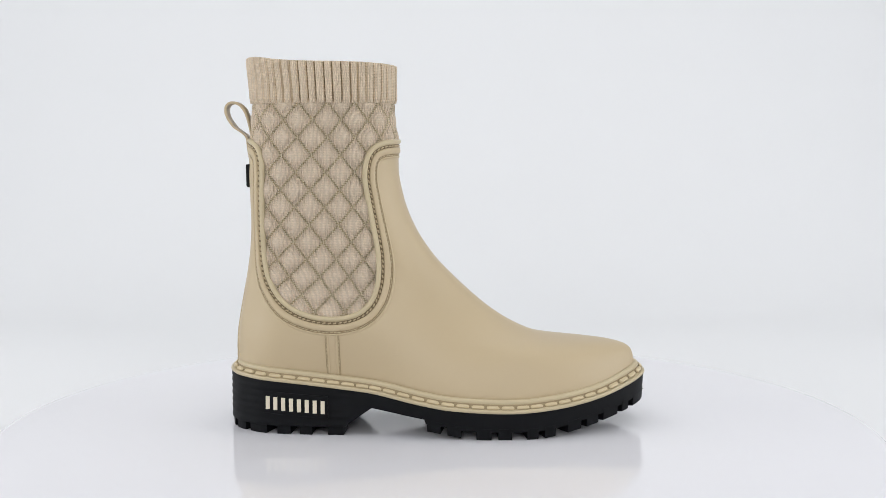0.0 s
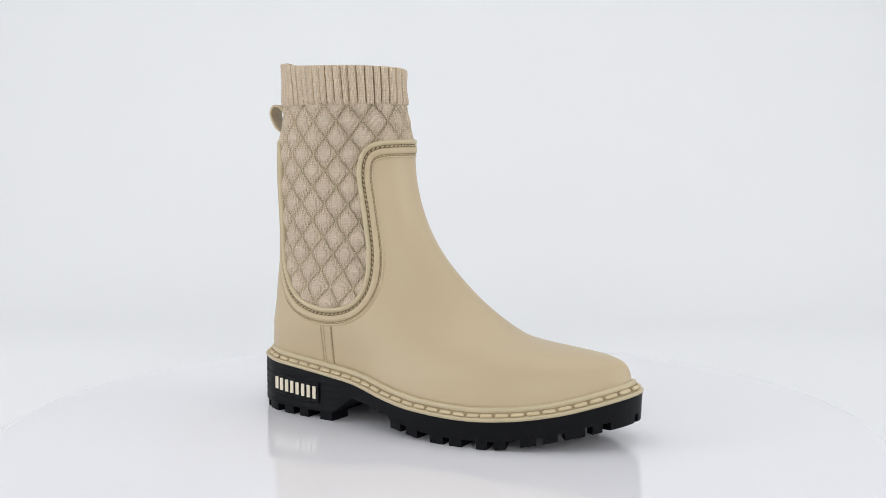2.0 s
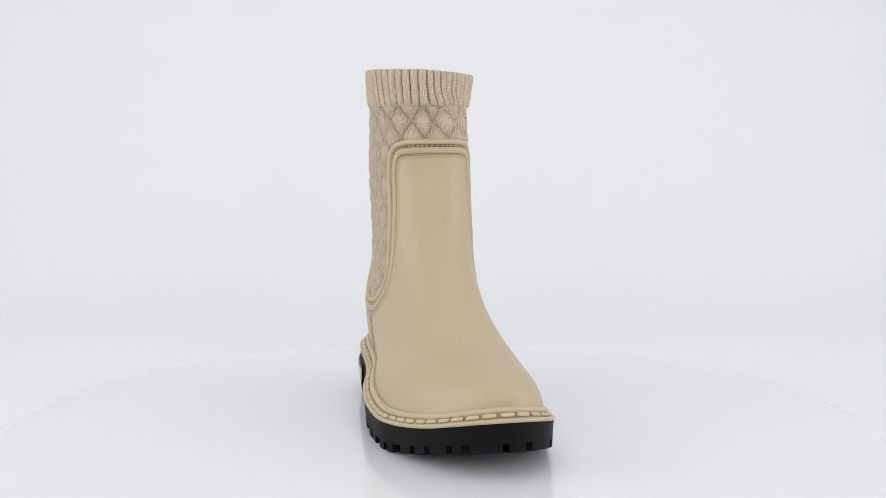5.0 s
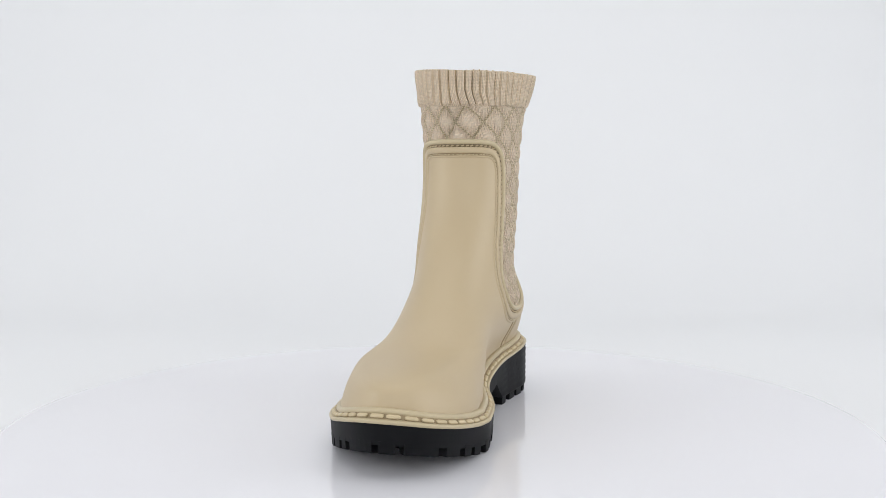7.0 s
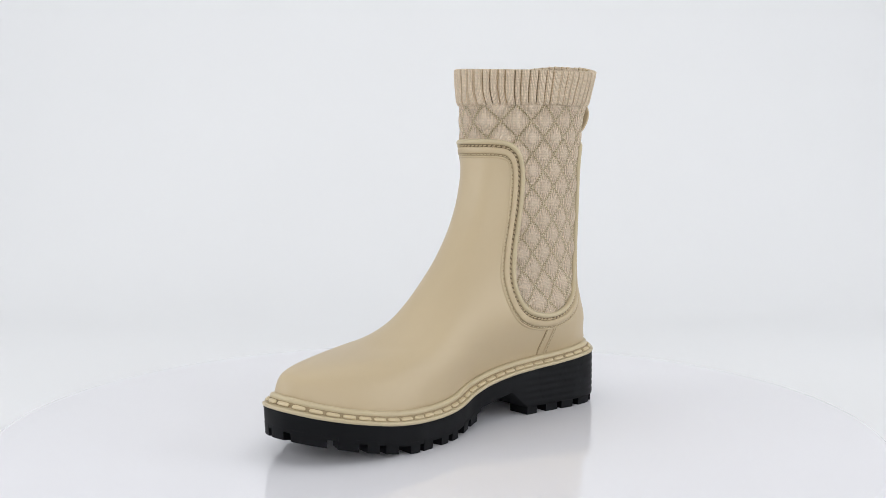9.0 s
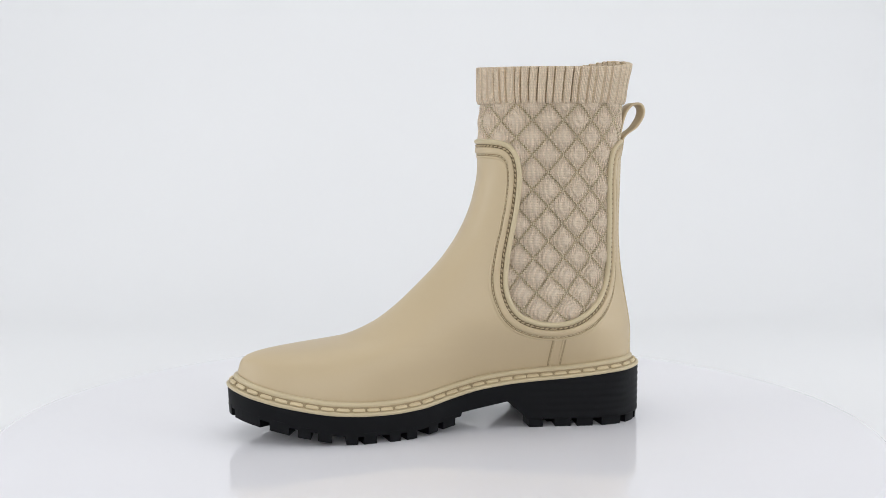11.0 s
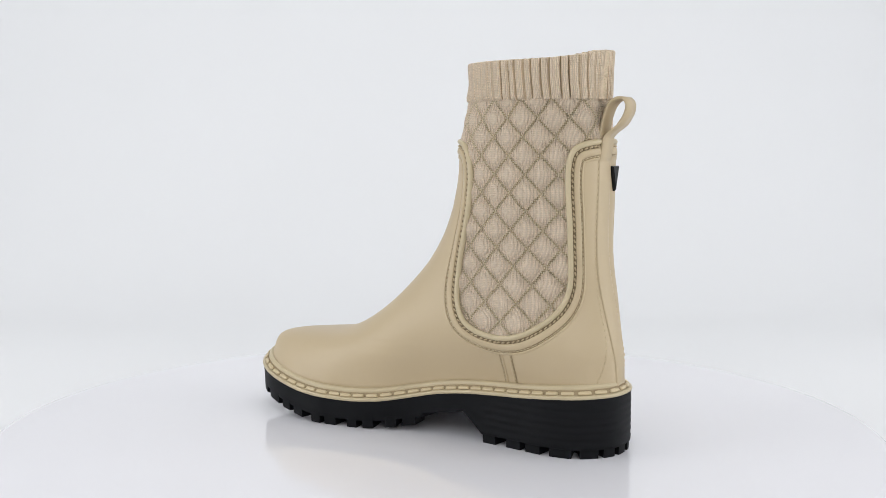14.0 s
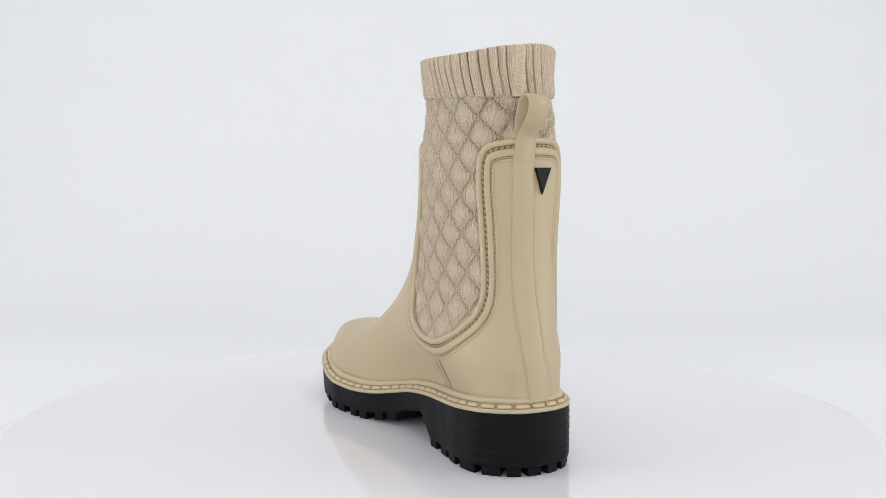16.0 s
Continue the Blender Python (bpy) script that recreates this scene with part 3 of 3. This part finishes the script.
def build_collar():
    n = 1040
    phi, sign, w = ring(n)
    _, arc = arc_of(n, 0.30)
    arc, total = arc[:n], arc[n]
    rng = np.random.RandomState(4)
    ribs = 50
    edges = (np.arange(ribs) + rng.uniform(-0.12, 0.12, ribs)) / ribs * total
    gap = np.min(np.abs((arc[:, None] - edges[None, :] + total / 2) % total - total / 2), axis=1)
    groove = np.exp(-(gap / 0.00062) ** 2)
    crown = np.clip(gap / 0.0036, 0, 1) ** 0.45
    prof = [(0.0, -0.0060), (0.0, -0.0010), (0.02, 0.0002), (0.12, 0.0012), (0.5, 0.0014), (0.85, 0.0016), (0.975, 0.0014), (0.995, 0.0006), (1.0, -0.0012), (0.985, -0.0036), (0.93, -0.0048), (0.4, -0.0052), (0.0, -0.0054)]
    rows, SS, ZZ, RIB_SHADE = [], [], [], []
    fine = []
    for (f0, h0), (f1, h1) in zip(prof[:-1], prof[1:]):
        k = 8 if abs(f1 - f0) > 0.2 else 2
        for i in range(k):
            fine.append((f0 + (f1 - f0) * i / k, h0 + (h1 - h0) * i / k))
    fine.append(prof[-1])
    zb = 0.2835
    for f, h in fine:
        z = zb + (collar_top(w) - zb) * f
        p, nn = frame_on(phi, z, sign)
        outer = 1.0 if h > -0.0045 else 0.25
        hh = h + outer * (0.0013 * crown - 0.0030 * groove) + 0.0003 * np.sin(arc * 90 + f * 5)
        rows.append(p + nn * hh[:, None])
        SS.append(arc)
        ZZ.append(z)
        # no thread here: this share paints shade into the rib grooves
        RIB_SHADE.append(groove ** 2)
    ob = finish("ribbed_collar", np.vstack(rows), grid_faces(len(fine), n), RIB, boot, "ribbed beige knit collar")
    paint(ob, np.vstack(SS), np.vstack(ZZ), np.vstack(RIB_SHADE), 0 * np.vstack(RIB_SHADE))
    return recalc(ob)


build_collar()


def build_collar_seam():
    """The back seam: a narrow overlocked strip with a zigzag thread, rising a little over the rim."""
    y0 = 0.0120
    zs = np.linspace(0.2845, 0.3222, 40)
    prof = [(-0.0048, -0.001), (-0.0044, 0.0020), (-0.0020, 0.0027), (0.0020, 0.0027), (0.0044, 0.0020), (0.0048, -0.001)]
    rows = []
    for d, h in prof:
        p, n = settle(np.column_stack([np.full(40, -0.17), np.full(40, y0 + d), zs]))
        hh = h + 0.0005 * np.sin(zs * 2 * math.pi / 0.0021)
        rows.append(p + n * (hh + 0.0004)[:, None])
    ob = recalc(finish("collar_seam", np.vstack(rows), grid_faces(len(prof), 40, closed=False), RIB, boot, "overlocked back seam of the collar"))
    z = np.arange(0.2860, 0.3215, 0.0013)
    yy = y0 + np.where(np.arange(len(z)) % 2 == 0, -0.0024, 0.0024)
    p, n = settle(np.column_stack([np.full(len(z), -0.17), yy, z]))
    c = p + n * 0.0030
    v, f = [], []
    for a, b in zip(c[:-1], c[1:]):
        t = (b - a) / np.linalg.norm(b - a)
        sd = np.cross(t, [-1.0, 0, 0])
        base = len(v)
        for q in (a, b):
            v += [q + sd * 0.0005, q + np.array([-0.0005, 0, 0]), q - sd * 0.0005, q + np.array([0.0005, 0, 0])]
        f += [(base + i, base + (i + 1) % 4, base + 4 + (i + 1) % 4, base + 4 + i) for i in range(4)]
    recalc(finish("seam_thread", np.array(v), f, STITCH, boot, "pale zigzag thread"))


build_collar_seam()


# ---------------------------------------------------------------- welt and sole
def sweep_welt(name, profile, mat, label=""):
    z0 = welt_low(SEAM_LINE[:, 0], SEAM_LINE[:, 1])
    rows = [np.column_stack([SEAM_LINE + d * SEAM_OUT, z0 + h]) for d, h in profile]
    return recalc(finish(name, np.vstack(rows), grid_faces(len(profile), NF), mat, boot, label))


sweep_welt("welt", [(-0.008, -0.002), (0.0054, -0.0010), (0.0066, 0.0002), (0.0070, 0.0014), (0.0066, 0.0025), (0.0056, 0.0030), (0.0044, 0.0026), (0.0034, 0.0028), (0.0010, 0.0052), (0.0005, 0.0062),
                    (0.0010, 0.0072), (0.0006, 0.0088), (-0.0006, 0.0100), (-0.0022, 0.0104), (-0.0038, 0.0098), (-0.0100, 0.0080)], WELT, "moulded beige rubber welt round the sole")


# strip that paints the shade above and between the welt stitches
sweep_welt("welt_channel", [(0.0030, 0.0024), (0.0031, 0.0036), (0.0013, 0.0055), (0.0009, 0.0066), (0.0004, 0.0066)], GROOVE_SHADE, "channel under the welt stitches, shade put into its colour")


def build_stitches():
    count = 66
    bm = bmesh.new()
    bmesh.ops.create_uvsphere(bm, u_segments=8, v_segments=5, radius=1.0)
    for v in bm.verts:
        x, y, z = v.co
        # a pill lying along x
        v.co = Vector((math.copysign(abs(z) ** 0.4, z) * 0.0056, math.copysign(abs(x) ** 0.7, x) * 0.0019, math.copysign(abs(max(y, -0.4)) ** 0.8, y) * 0.0013)) * K
    me = bpy.data.meshes.new("stitch")
    bm.to_mesh(me)
    bm.free()
    me.materials.append(STITCH)
    me.polygons.foreach_set("use_smooth", np.ones(len(me.polygons), bool))
    for i in range(count):
        j = int(round((i + 0.5) / count * NF)) % NF
        p, o = SEAM_LINE[j] + 0.0029 * SEAM_OUT[j], SEAM_OUT[j]
        a, b = SEAM_LINE[(j - 4) % NF], SEAM_LINE[(j + 4) % NF]
        dz = float(welt_low(*b) - welt_low(*a))
        tx = Vector((b[0] - a[0], b[1] - a[1], dz)).normalized()
        oy = Vector((o[0], o[1], 0.0))
        oz = tx.cross(oy).normalized()
        if oz.z < 0:
            oz = -oz
        oz = (oz + 0.8 * oy).normalized()      # the row leans outwards
        oy = oz.cross(tx)
        ob = new("stitch", me)
        ob.parent = PARTS["welt"]
        m = Matrix((tx, oy, oz)).transposed().to_4x4()
        m.translation = Vector((p[0], p[1], float(welt_low(*p)) + 0.0042 + LIFT)) * K
        ob.matrix_basis = m


build_stitches()

OUTER = SEAM_LINE + 0.0062 * SEAM_OUT
GROUND = -LIFT
TREAD = smooth_table([(-0.2, GROUND), (-0.08, GROUND), (-0.03, 0.0045), (-0.010, 0.0028), (0.010, -0.0005), (0.030, -0.0034), (0.045, GROUND), (0.060, GROUND), (0.085, -0.0036), (0.129, 0.0030), (0.1485, 0.0074), (0.190, 0.0172)])   # underside of the lugs


def under(x, y):
    """Underside of the sole between the lugs: heel, breast, arch, forefoot; the breast runs slantwise, further forward on the inner side."""
    side = step(y, -0.03, 0.03)
    b0, b1 = -0.0816 + 0.0080 * side, -0.0580 + 0.0038 * side
    return np.where(x < b0, 0.0034, np.where(x < b1, 0.0034 + (x - b0) / (b1 - b0) * 0.0171, np.where(x < -0.012, 0.0205 - (x - b1) / (-0.012 - b1) * 0.0075, TREAD(x) + 0.0066)))


def build_outsole():
    x = OUTER[:, 0]
    zt, zb = welt_low(x, OUTER[:, 1]) + 0.0006, under(x, OUTER[:, 1])
    rows, k = [], 30
    heel = 1 - step(x, -0.085, -0.060)
    for i in range(k):
        f = i / (k - 1)
        z = zt + (zb - zt) * f
        # stacked layers moulded into the heel
        wave = heel * 0.00017 * np.sign(np.sin((0.045 - z) / 0.0062 * 2 * math.pi)) * (0.1 < f < 0.95)
        taper = -0.0012 * f * (1 - heel)
        rows.append(np.column_stack([OUTER + (wave + taper)[:, None] * SEAM_OUT, z]))
    mid = np.column_stack([x, np.interp(x, [-0.19, -0.05, 0.05, 0.19], [-0.004, -0.004, 0.0, 0.008]), zb])
    rows.append(mid)
    return recalc(finish("outsole", np.vstack(rows), grid_faces(len(rows), NF), BLACK, boot, "black moulded rubber outsole with stacked heel"))


build_outsole()

GAPS_A = [(-0.1705, -0.1672), (-0.1500, -0.1420), (-0.1280, -0.1210), (-0.1090, -0.0966), (-0.0815, -0.0100), (0.0028, 0.0072), (0.0207, 0.0320), (0.0459, 0.0510), (0.0638, 0.0759), (0.0870, 0.0924),
          (0.1025, 0.1127), (0.1258, 0.1295), (0.1413, 0.1455), (0.1605, 0.1640)]
GAPS_B = [(-0.1810, -0.1782), (-0.1655, -0.1609), (-0.1406, -0.1326), (-0.1170, -0.1122), (-0.0973, -0.0876), (-0.0736, -0.0066), (0.0050, 0.0095), (0.0194, 0.0294), (0.0399, 0.0446), (0.0550, 0.0660),
          (0.0778, 0.0822), (0.0932, 0.1047), (0.1174, 0.1218), (0.1335, 0.1392), (0.1574, 0.1635)]


def build_lugs():
    x, y = OUTER[:, 0], OUTER[:, 1]
    gap = np.zeros(NF, bool)
    for gaps, here in ((GAPS_A, y < 0.004), (GAPS_B, y >= 0.004)):
        for a, b in gaps:
            gap |= here & (x > a) & (x < b)
    for y0 in (-0.0205, 0.008, 0.0275):
        gap |= (x > 0.166) & (np.abs(y - y0) < 0.0022)
    for y0 in (-0.020, -0.003, 0.014):
        gap |= (x < -0.176) & (np.abs(y - y0) < 0.0022)
    start = int(np.argmax(gap))
    order = [(start + i) % NF for i in range(NF)]
    run = []
    for i in order + [start]:
        if not gap[i]:
            run.append(i)
            continue
        if len(run) >= 3:
            pick = run[:: max(1, len(run) // 5)]
            if pick[-1] != run[-1]:
                pick.append(run[-1])
            deep = 0.024 if len(run) > 8 else 0.016
            v, f, n = [], [], len(pick)
            for inset, lo in ((0.0008, 0), (0.0014, 1), (deep, 1), (deep, 0)):
                for q in pick:
                    p = OUTER[q] - inset * SEAM_OUT[q]
                    v.append((p[0], p[1], float(TREAD(p[0])) if lo else float(under(p[0], p[1])) + 0.003))
            for r in range(4):
                for q in range(n - 1):
                    a, b = r * n + q, ((r + 1) % 4) * n + q
                    f.append((a, a + 1, b + 1, b))
            f += [tuple(r * n for r in range(4)), tuple(r * n + n - 1 for r in range(4))]
            recalc(finish("tread_lug", v, f, BLACK, boot, smooth=False))
        run = []
    # inner lugs across the forefoot and heel, seen through the arch
    for cx, w in ((-0.150, 0.018), (-0.105, 0.018), (0.025, 0.02), (0.06, 0.02), (0.095, 0.018)):
        v = [(cx + sx * w / 2, 0.0 + sy * 0.026, (float(TREAD(cx)) + 0.0002) if lo else float(under(cx, sy * 0.026)) + 0.003) for lo in (0, 1) for sx, sy in ((-1, -1), (1, -1), (1, 1), (-1, 1))]
        recalc(finish("tread_lug", v, [(0, 1, 2, 3), (4, 5, 6, 7), (0, 1, 5, 4), (1, 2, 6, 5), (2, 3, 7, 6), (3, 0, 4, 7)], BLACK, boot, smooth=False))


build_lugs()


# ---------------------------------------------------------------- back strip, loop, tag, seams, heel mark
def strip_on(name, line, width, height, mat, label="", rounded=True):
    """A raised strip on the upper along (x, y, z) points, laid flat on the surface."""
    p = np.array(line, float)
    s = np.concatenate([[0], np.cumsum(np.linalg.norm(np.diff(p, axis=0), axis=1))])
    t = np.linspace(0, s[-1], 60)
    q = np.stack([np.interp(t, s, p[:, i]) for i in range(3)], 1)
    for _ in range(6):
        q[1:-1] = (q[:-2] + 2 * q[1:-1] + q[2:]) / 4
    c, n = settle(q)
    tan = np.gradient(c, axis=0)
    tan /= np.linalg.norm(tan, axis=1)[:, None]
    side = np.cross(n, tan)
    prof = [(-0.5, -0.0012), (-0.5, 0.6 * height), (-0.42, height), (0.42, height), (0.5, 0.6 * height), (0.5, -0.0012)]
    rows = []
    for d, h in prof:
        a, m = settle(c + side * (d * width))
        rows.append(a + m * h)
    return recalc(finish(name, np.vstack(rows), grid_faces(len(prof), 60, closed=False), mat, boot, label))


def thread_on(name, line, pitch, length, width, height, mat, label):
    p = np.array(line, float)
    run = np.concatenate([[0], np.cumsum(np.linalg.norm(np.diff(p, axis=0), axis=1))])
    t = np.linspace(0, run[-1], 240)
    q = np.stack([np.interp(t, run, p[:, i]) for i in range(3)], 1)
    for _ in range(60):
        q[1:-1] = (q[:-2] + 2 * q[1:-1] + q[2:]) / 4
    c, n = settle(q)
    return stitch_row(name, c, n, pitch, length, width, height, 0.0, mat, label)


strip_on("back_strip", [(-0.168, 0.0068, 0.247), (-0.168, 0.007, 0.20), (-0.168, 0.0072, 0.14), (-0.178, 0.004, 0.09), (-0.182, 0.0, 0.062), (-0.182, -0.0005, 0.048)], 0.0175, 0.0011, RUBBER, "raised rubber strip up the back seam")
for edge in ([(-0.168, 0.0155, 0.240), (-0.168, 0.0170, 0.14), (-0.178, 0.0165, 0.09), (-0.180, 0.0210, 0.066), (-0.180, 0.0255, 0.056)],
             [(-0.168, -0.0019, 0.240), (-0.168, -0.0028, 0.14), (-0.178, -0.0060, 0.09), (-0.180, -0.0110, 0.072), (-0.180, -0.0160, 0.058)]):
    thread_on("back_thread", edge, 0.0052, 0.0040, 0.0012, 0.0008, STITCH, "pale dashes of thread beside the back strip")
for side, y0, x0 in (("A", -0.048, -0.0922), ("B", 0.05, -0.1000)):
    for dx in (-0.0053, 0.0053):
        zt = 0.0835 if side == "A" else 0.0780
        # seam line in the same darkened rubber colour as the grooves
        strip_on("side_seam", [(x0 + dx, y0, zt), (x0 + dx + 0.0008, y0, 0.060), (x0 + dx + 0.0014, y0, 0.047 if side == "A" else 0.045)], 0.0020, 0.0005, GROOVE_SHADE, "fine stitched seam line")
        thread_on("side_thread", [(x0 + dx, y0, zt), (x0 + dx + 0.0008, y0, 0.060), (x0 + dx + 0.0014, y0, 0.047 if side == "A" else 0.045)], 0.0036, 0.0029, 0.0011, 0.0010, WELT, "fine pale stitching of the side seam")
        strip_on("side_ridge", [(x0 + dx * 0.72, y0, zt), (x0 + dx * 0.72 + 0.0008, y0, 0.060), (x0 + dx * 0.72 + 0.0014, y0, 0.047 if side == "A" else 0.045)], 0.0020, 0.0006, RUBBER)


def build_pull_loop():
    """A folded rubber ribbon standing off the back of the collar."""
    path = [(-0.1672, 0.2220), (-0.1694, 0.2330), (-0.1707, 0.2430), (-0.1722, 0.2510), (-0.1768, 0.2565), (-0.1828, 0.2640), (-0.1884, 0.2720), (-0.1900, 0.2795), (-0.1866, 0.2850), (-0.1795, 0.2850), (-0.1735, 0.2800), (-0.1700, 0.2720), (-0.1672, 0.2600), (-0.1655, 0.2480)]
    p = np.array(path)
    for _ in range(3):
        q = [p[0]]
        for a, b in zip(p[:-1], p[1:]):
            q += [0.75 * a + 0.25 * b, 0.25 * a + 0.75 * b]
        p = np.array(q + [p[-1]])
    t = np.gradient(p, axis=0)
    t /= np.linalg.norm(t, axis=1)[:, None]
    nrm = np.stack([-t[:, 1], t[:, 0]], 1)
    half, th = 0.0082, 0.0011
    rows = []
    for y, o in ((-half, -th), (-half * 1.04, 0), (-half, th), (half, th), (half * 1.04, 0), (half, -th)):
        c = p + nrm * o
        yy = np.full(len(p), 0.0066 + y)
        # the foot of the outer ribbon lies on the boot and runs out into the back strip
        on, _ = settle(np.column_stack([np.full(len(p), -0.17), yy, c[:, 1]]))
        lying = on[:, 0] - np.interp(c[:, 1], [0.222, 0.234, 0.244, 0.252], [-0.0022, 0.0000, 0.0022, 0.0032]) + nrm[:, 0] * o
        near = (1 - step(c[:, 1], 0.250, 0.264)) * (np.arange(len(p)) < len(p) / 2)
        rows.append(np.column_stack([c[:, 0] + near * (lying - c[:, 0]), yy, c[:, 1]]))
    rows.append(rows[0])
    return recalc(finish("pull_loop", np.vstack(rows), grid_faces(len(rows), len(p), closed=False), RUBBER, boot, "beige rubber pull loop"))


build_pull_loop()


def build_tag():
    tri = [(-0.0022, 0.2305), (-0.0170, 0.2305), (-0.0088, 0.2100)]
    v, f = [], []
    c = np.mean(tri, 0)
    for x, g in ((-0.1625, 1.0), (-0.1706, 1.0), (-0.1716, 0.9)):
        for y, z in tri:
            v.append((x + 0.0012 * abs(y) / 0.01, c[0] + (y - c[0]) * g, c[1] + (z - c[1]) * g))
    for r in range(2):
        for i in range(3):
            j = (i + 1) % 3
            f.append((r * 3 + i, r * 3 + j, r * 3 + 3 + j, r * 3 + 3 + i))
    f += [(0, 1, 2), (6, 7, 8)]
    return recalc(finish("triangle_tag", v, f, PLASTIC, boot, "small black triangular tag", smooth=False))


build_tag()


def build_heel_mark():
    """The maker's mark on the heel: plain raised bars."""
    xs = np.linspace(-0.1485, -0.1000, 8)
    v, f = [], []
    for x in (-0.1530, -0.1385, -0.1240, -0.1110, -0.0955):
        y = float(np.interp(x, _lo[:, 0], _lo[:, 1])) - 0.0095
        zc = 0.0225 - (x + 0.1243) * 0.06
        for yy, hz in ((y + 0.006, 0.0098), (y - 0.0018, 0.0098), (y - 0.0026, 0.0090)):
            v += [(x, yy, zc - hz), (x, yy, zc + hz)]
    for i in range(4):
        a, b = i * 6, i * 6 + 6
        f += [(a, a + 2, b + 2, b), (a + 2, a + 4, b + 4, b + 2), (a + 4, a + 5, b + 5, b + 4), (a + 5, a + 3, b + 3, b + 5), (a + 3, a + 1, b + 1, b + 3)]
    f += [(0, 1, 3, 5, 4, 2), (24, 25, 27, 29, 28, 26)]
    recalc(finish("heel_plate", v, f, BLACK, boot, "raised black plate on the heel", smooth=False))
    for x in xs:
        y = float(np.interp(x, _lo[:, 0], _lo[:, 1])) - 0.0100
        zc = 0.0225 - (x + 0.1243) * 0.06
        v = []
        for yy in (y + 0.003, y - 0.0032):
            for sx, sz in ((-1, -1), (1, -1), (1, 1), (-1, 1)):
                v.append((x + sx * 0.0017, yy, zc + sz * 0.0056))
        recalc(finish("heel_mark_bar", v, [(0, 1, 2, 3), (4, 5, 6, 7), (0, 1, 5, 4), (1, 2, 6, 5), (2, 3, 7, 6), (3, 0, 4, 7)], LETTER, boot, "cream raised bar", smooth=False))


build_heel_mark()


# ---------------------------------------------------------------- turntable and tent
def build_turntable():
    table = new("turntable")
    tagged(table, "round white glossy acrylic turntable under the boot", "turntable")
    r, n = 0.393 * K, 640
    w = np.linspace(0, 2 * math.pi, n, endpoint=False)
    prof = [(0.0005, 0.0), (r - 0.006, 0.0), (r - 0.003, -0.0008), (r - 0.001, -0.0025), (r, -0.005), (r, -0.010), (r - 0.001, -0.012), (0.0005, -0.012)]
    v = np.vstack([np.column_stack([a * np.cos(w), a * np.sin(w), np.full(n, z)]) for a, z in prof])
    ob = finish("plate", v, grid_faces(len(prof), n), ACRYLIC, None, k=1.0, smooth=False)
    ob.parent = table
    recalc(ob)
    prof = [(0.0005, -0.012), (0.14, -0.012), (0.15, -0.014), (0.15, -0.022), (0.0005, -0.022)]
    v = np.vstack([np.column_stack([a * np.cos(w), a * np.sin(w), np.full(n, z)]) for a, z in prof])
    ob = finish("base", v, grid_faces(len(prof), n), FABRIC, None, k=1.0, smooth=False)
    ob.parent = table
    recalc(ob)
    return table


turntable = build_turntable()


def build_tent():
    """White sweep: floor that curves up into the back wall, and the tent's cloth closing it around."""
    prof = [(-1.9, -0.022), (0.55, -0.022)] + [(0.55 + 0.5 * math.sin(a), 0.478 - 0.5 * math.cos(a)) for a in np.linspace(0.1, math.pi / 2, 14)] + [(1.05, 1.9)]
    v, f = [], []
    for x in (-1.8, 1.8):
        v += [(x, y, z) for y, z in prof]
    n = len(prof)
    f = [(i, i + 1, n + i + 1, n + i) for i in range(n - 1)]
    tagged(finish("backdrop", v, f, FABRIC, None, k=1.0), "seamless white cloth backdrop sweep", "backdrop", kind="structure")
    for name, q in (("wall_left", [(-1.8, -1.9), (-1.8, 1.05)]), ("wall_right", [(1.8, -1.9), (1.8, 1.05)]), ("wall_front", [(-1.8, -1.9), (1.8, -1.9)])):
        v = [(*q[0], -0.022), (*q[1], -0.022), (*q[1], 1.9), (*q[0], 1.9)]
        tagged(finish(name, v, [(0, 1, 2, 3)], FABRIC, None, k=1.0), "white cloth wall of the photo tent", "wall", kind="structure")
    v = [(-1.8, -1.9, 1.9), (1.8, -1.9, 1.9), (1.8, 1.05, 1.9), (-1.8, 1.05, 1.9)]
    tagged(finish("ceiling", v, [(0, 1, 2, 3)], FABRIC, None, k=1.0), "white cloth roof of the photo tent", "ceiling", kind="structure")


build_tent()


def motions():
    rows = [(t / 2, pose(0, 0, 0, 0, 0, -SPIN * t / 2)) for t in range(33)]
    walk(boot, rows)
    walk(turntable, rows)


motions()
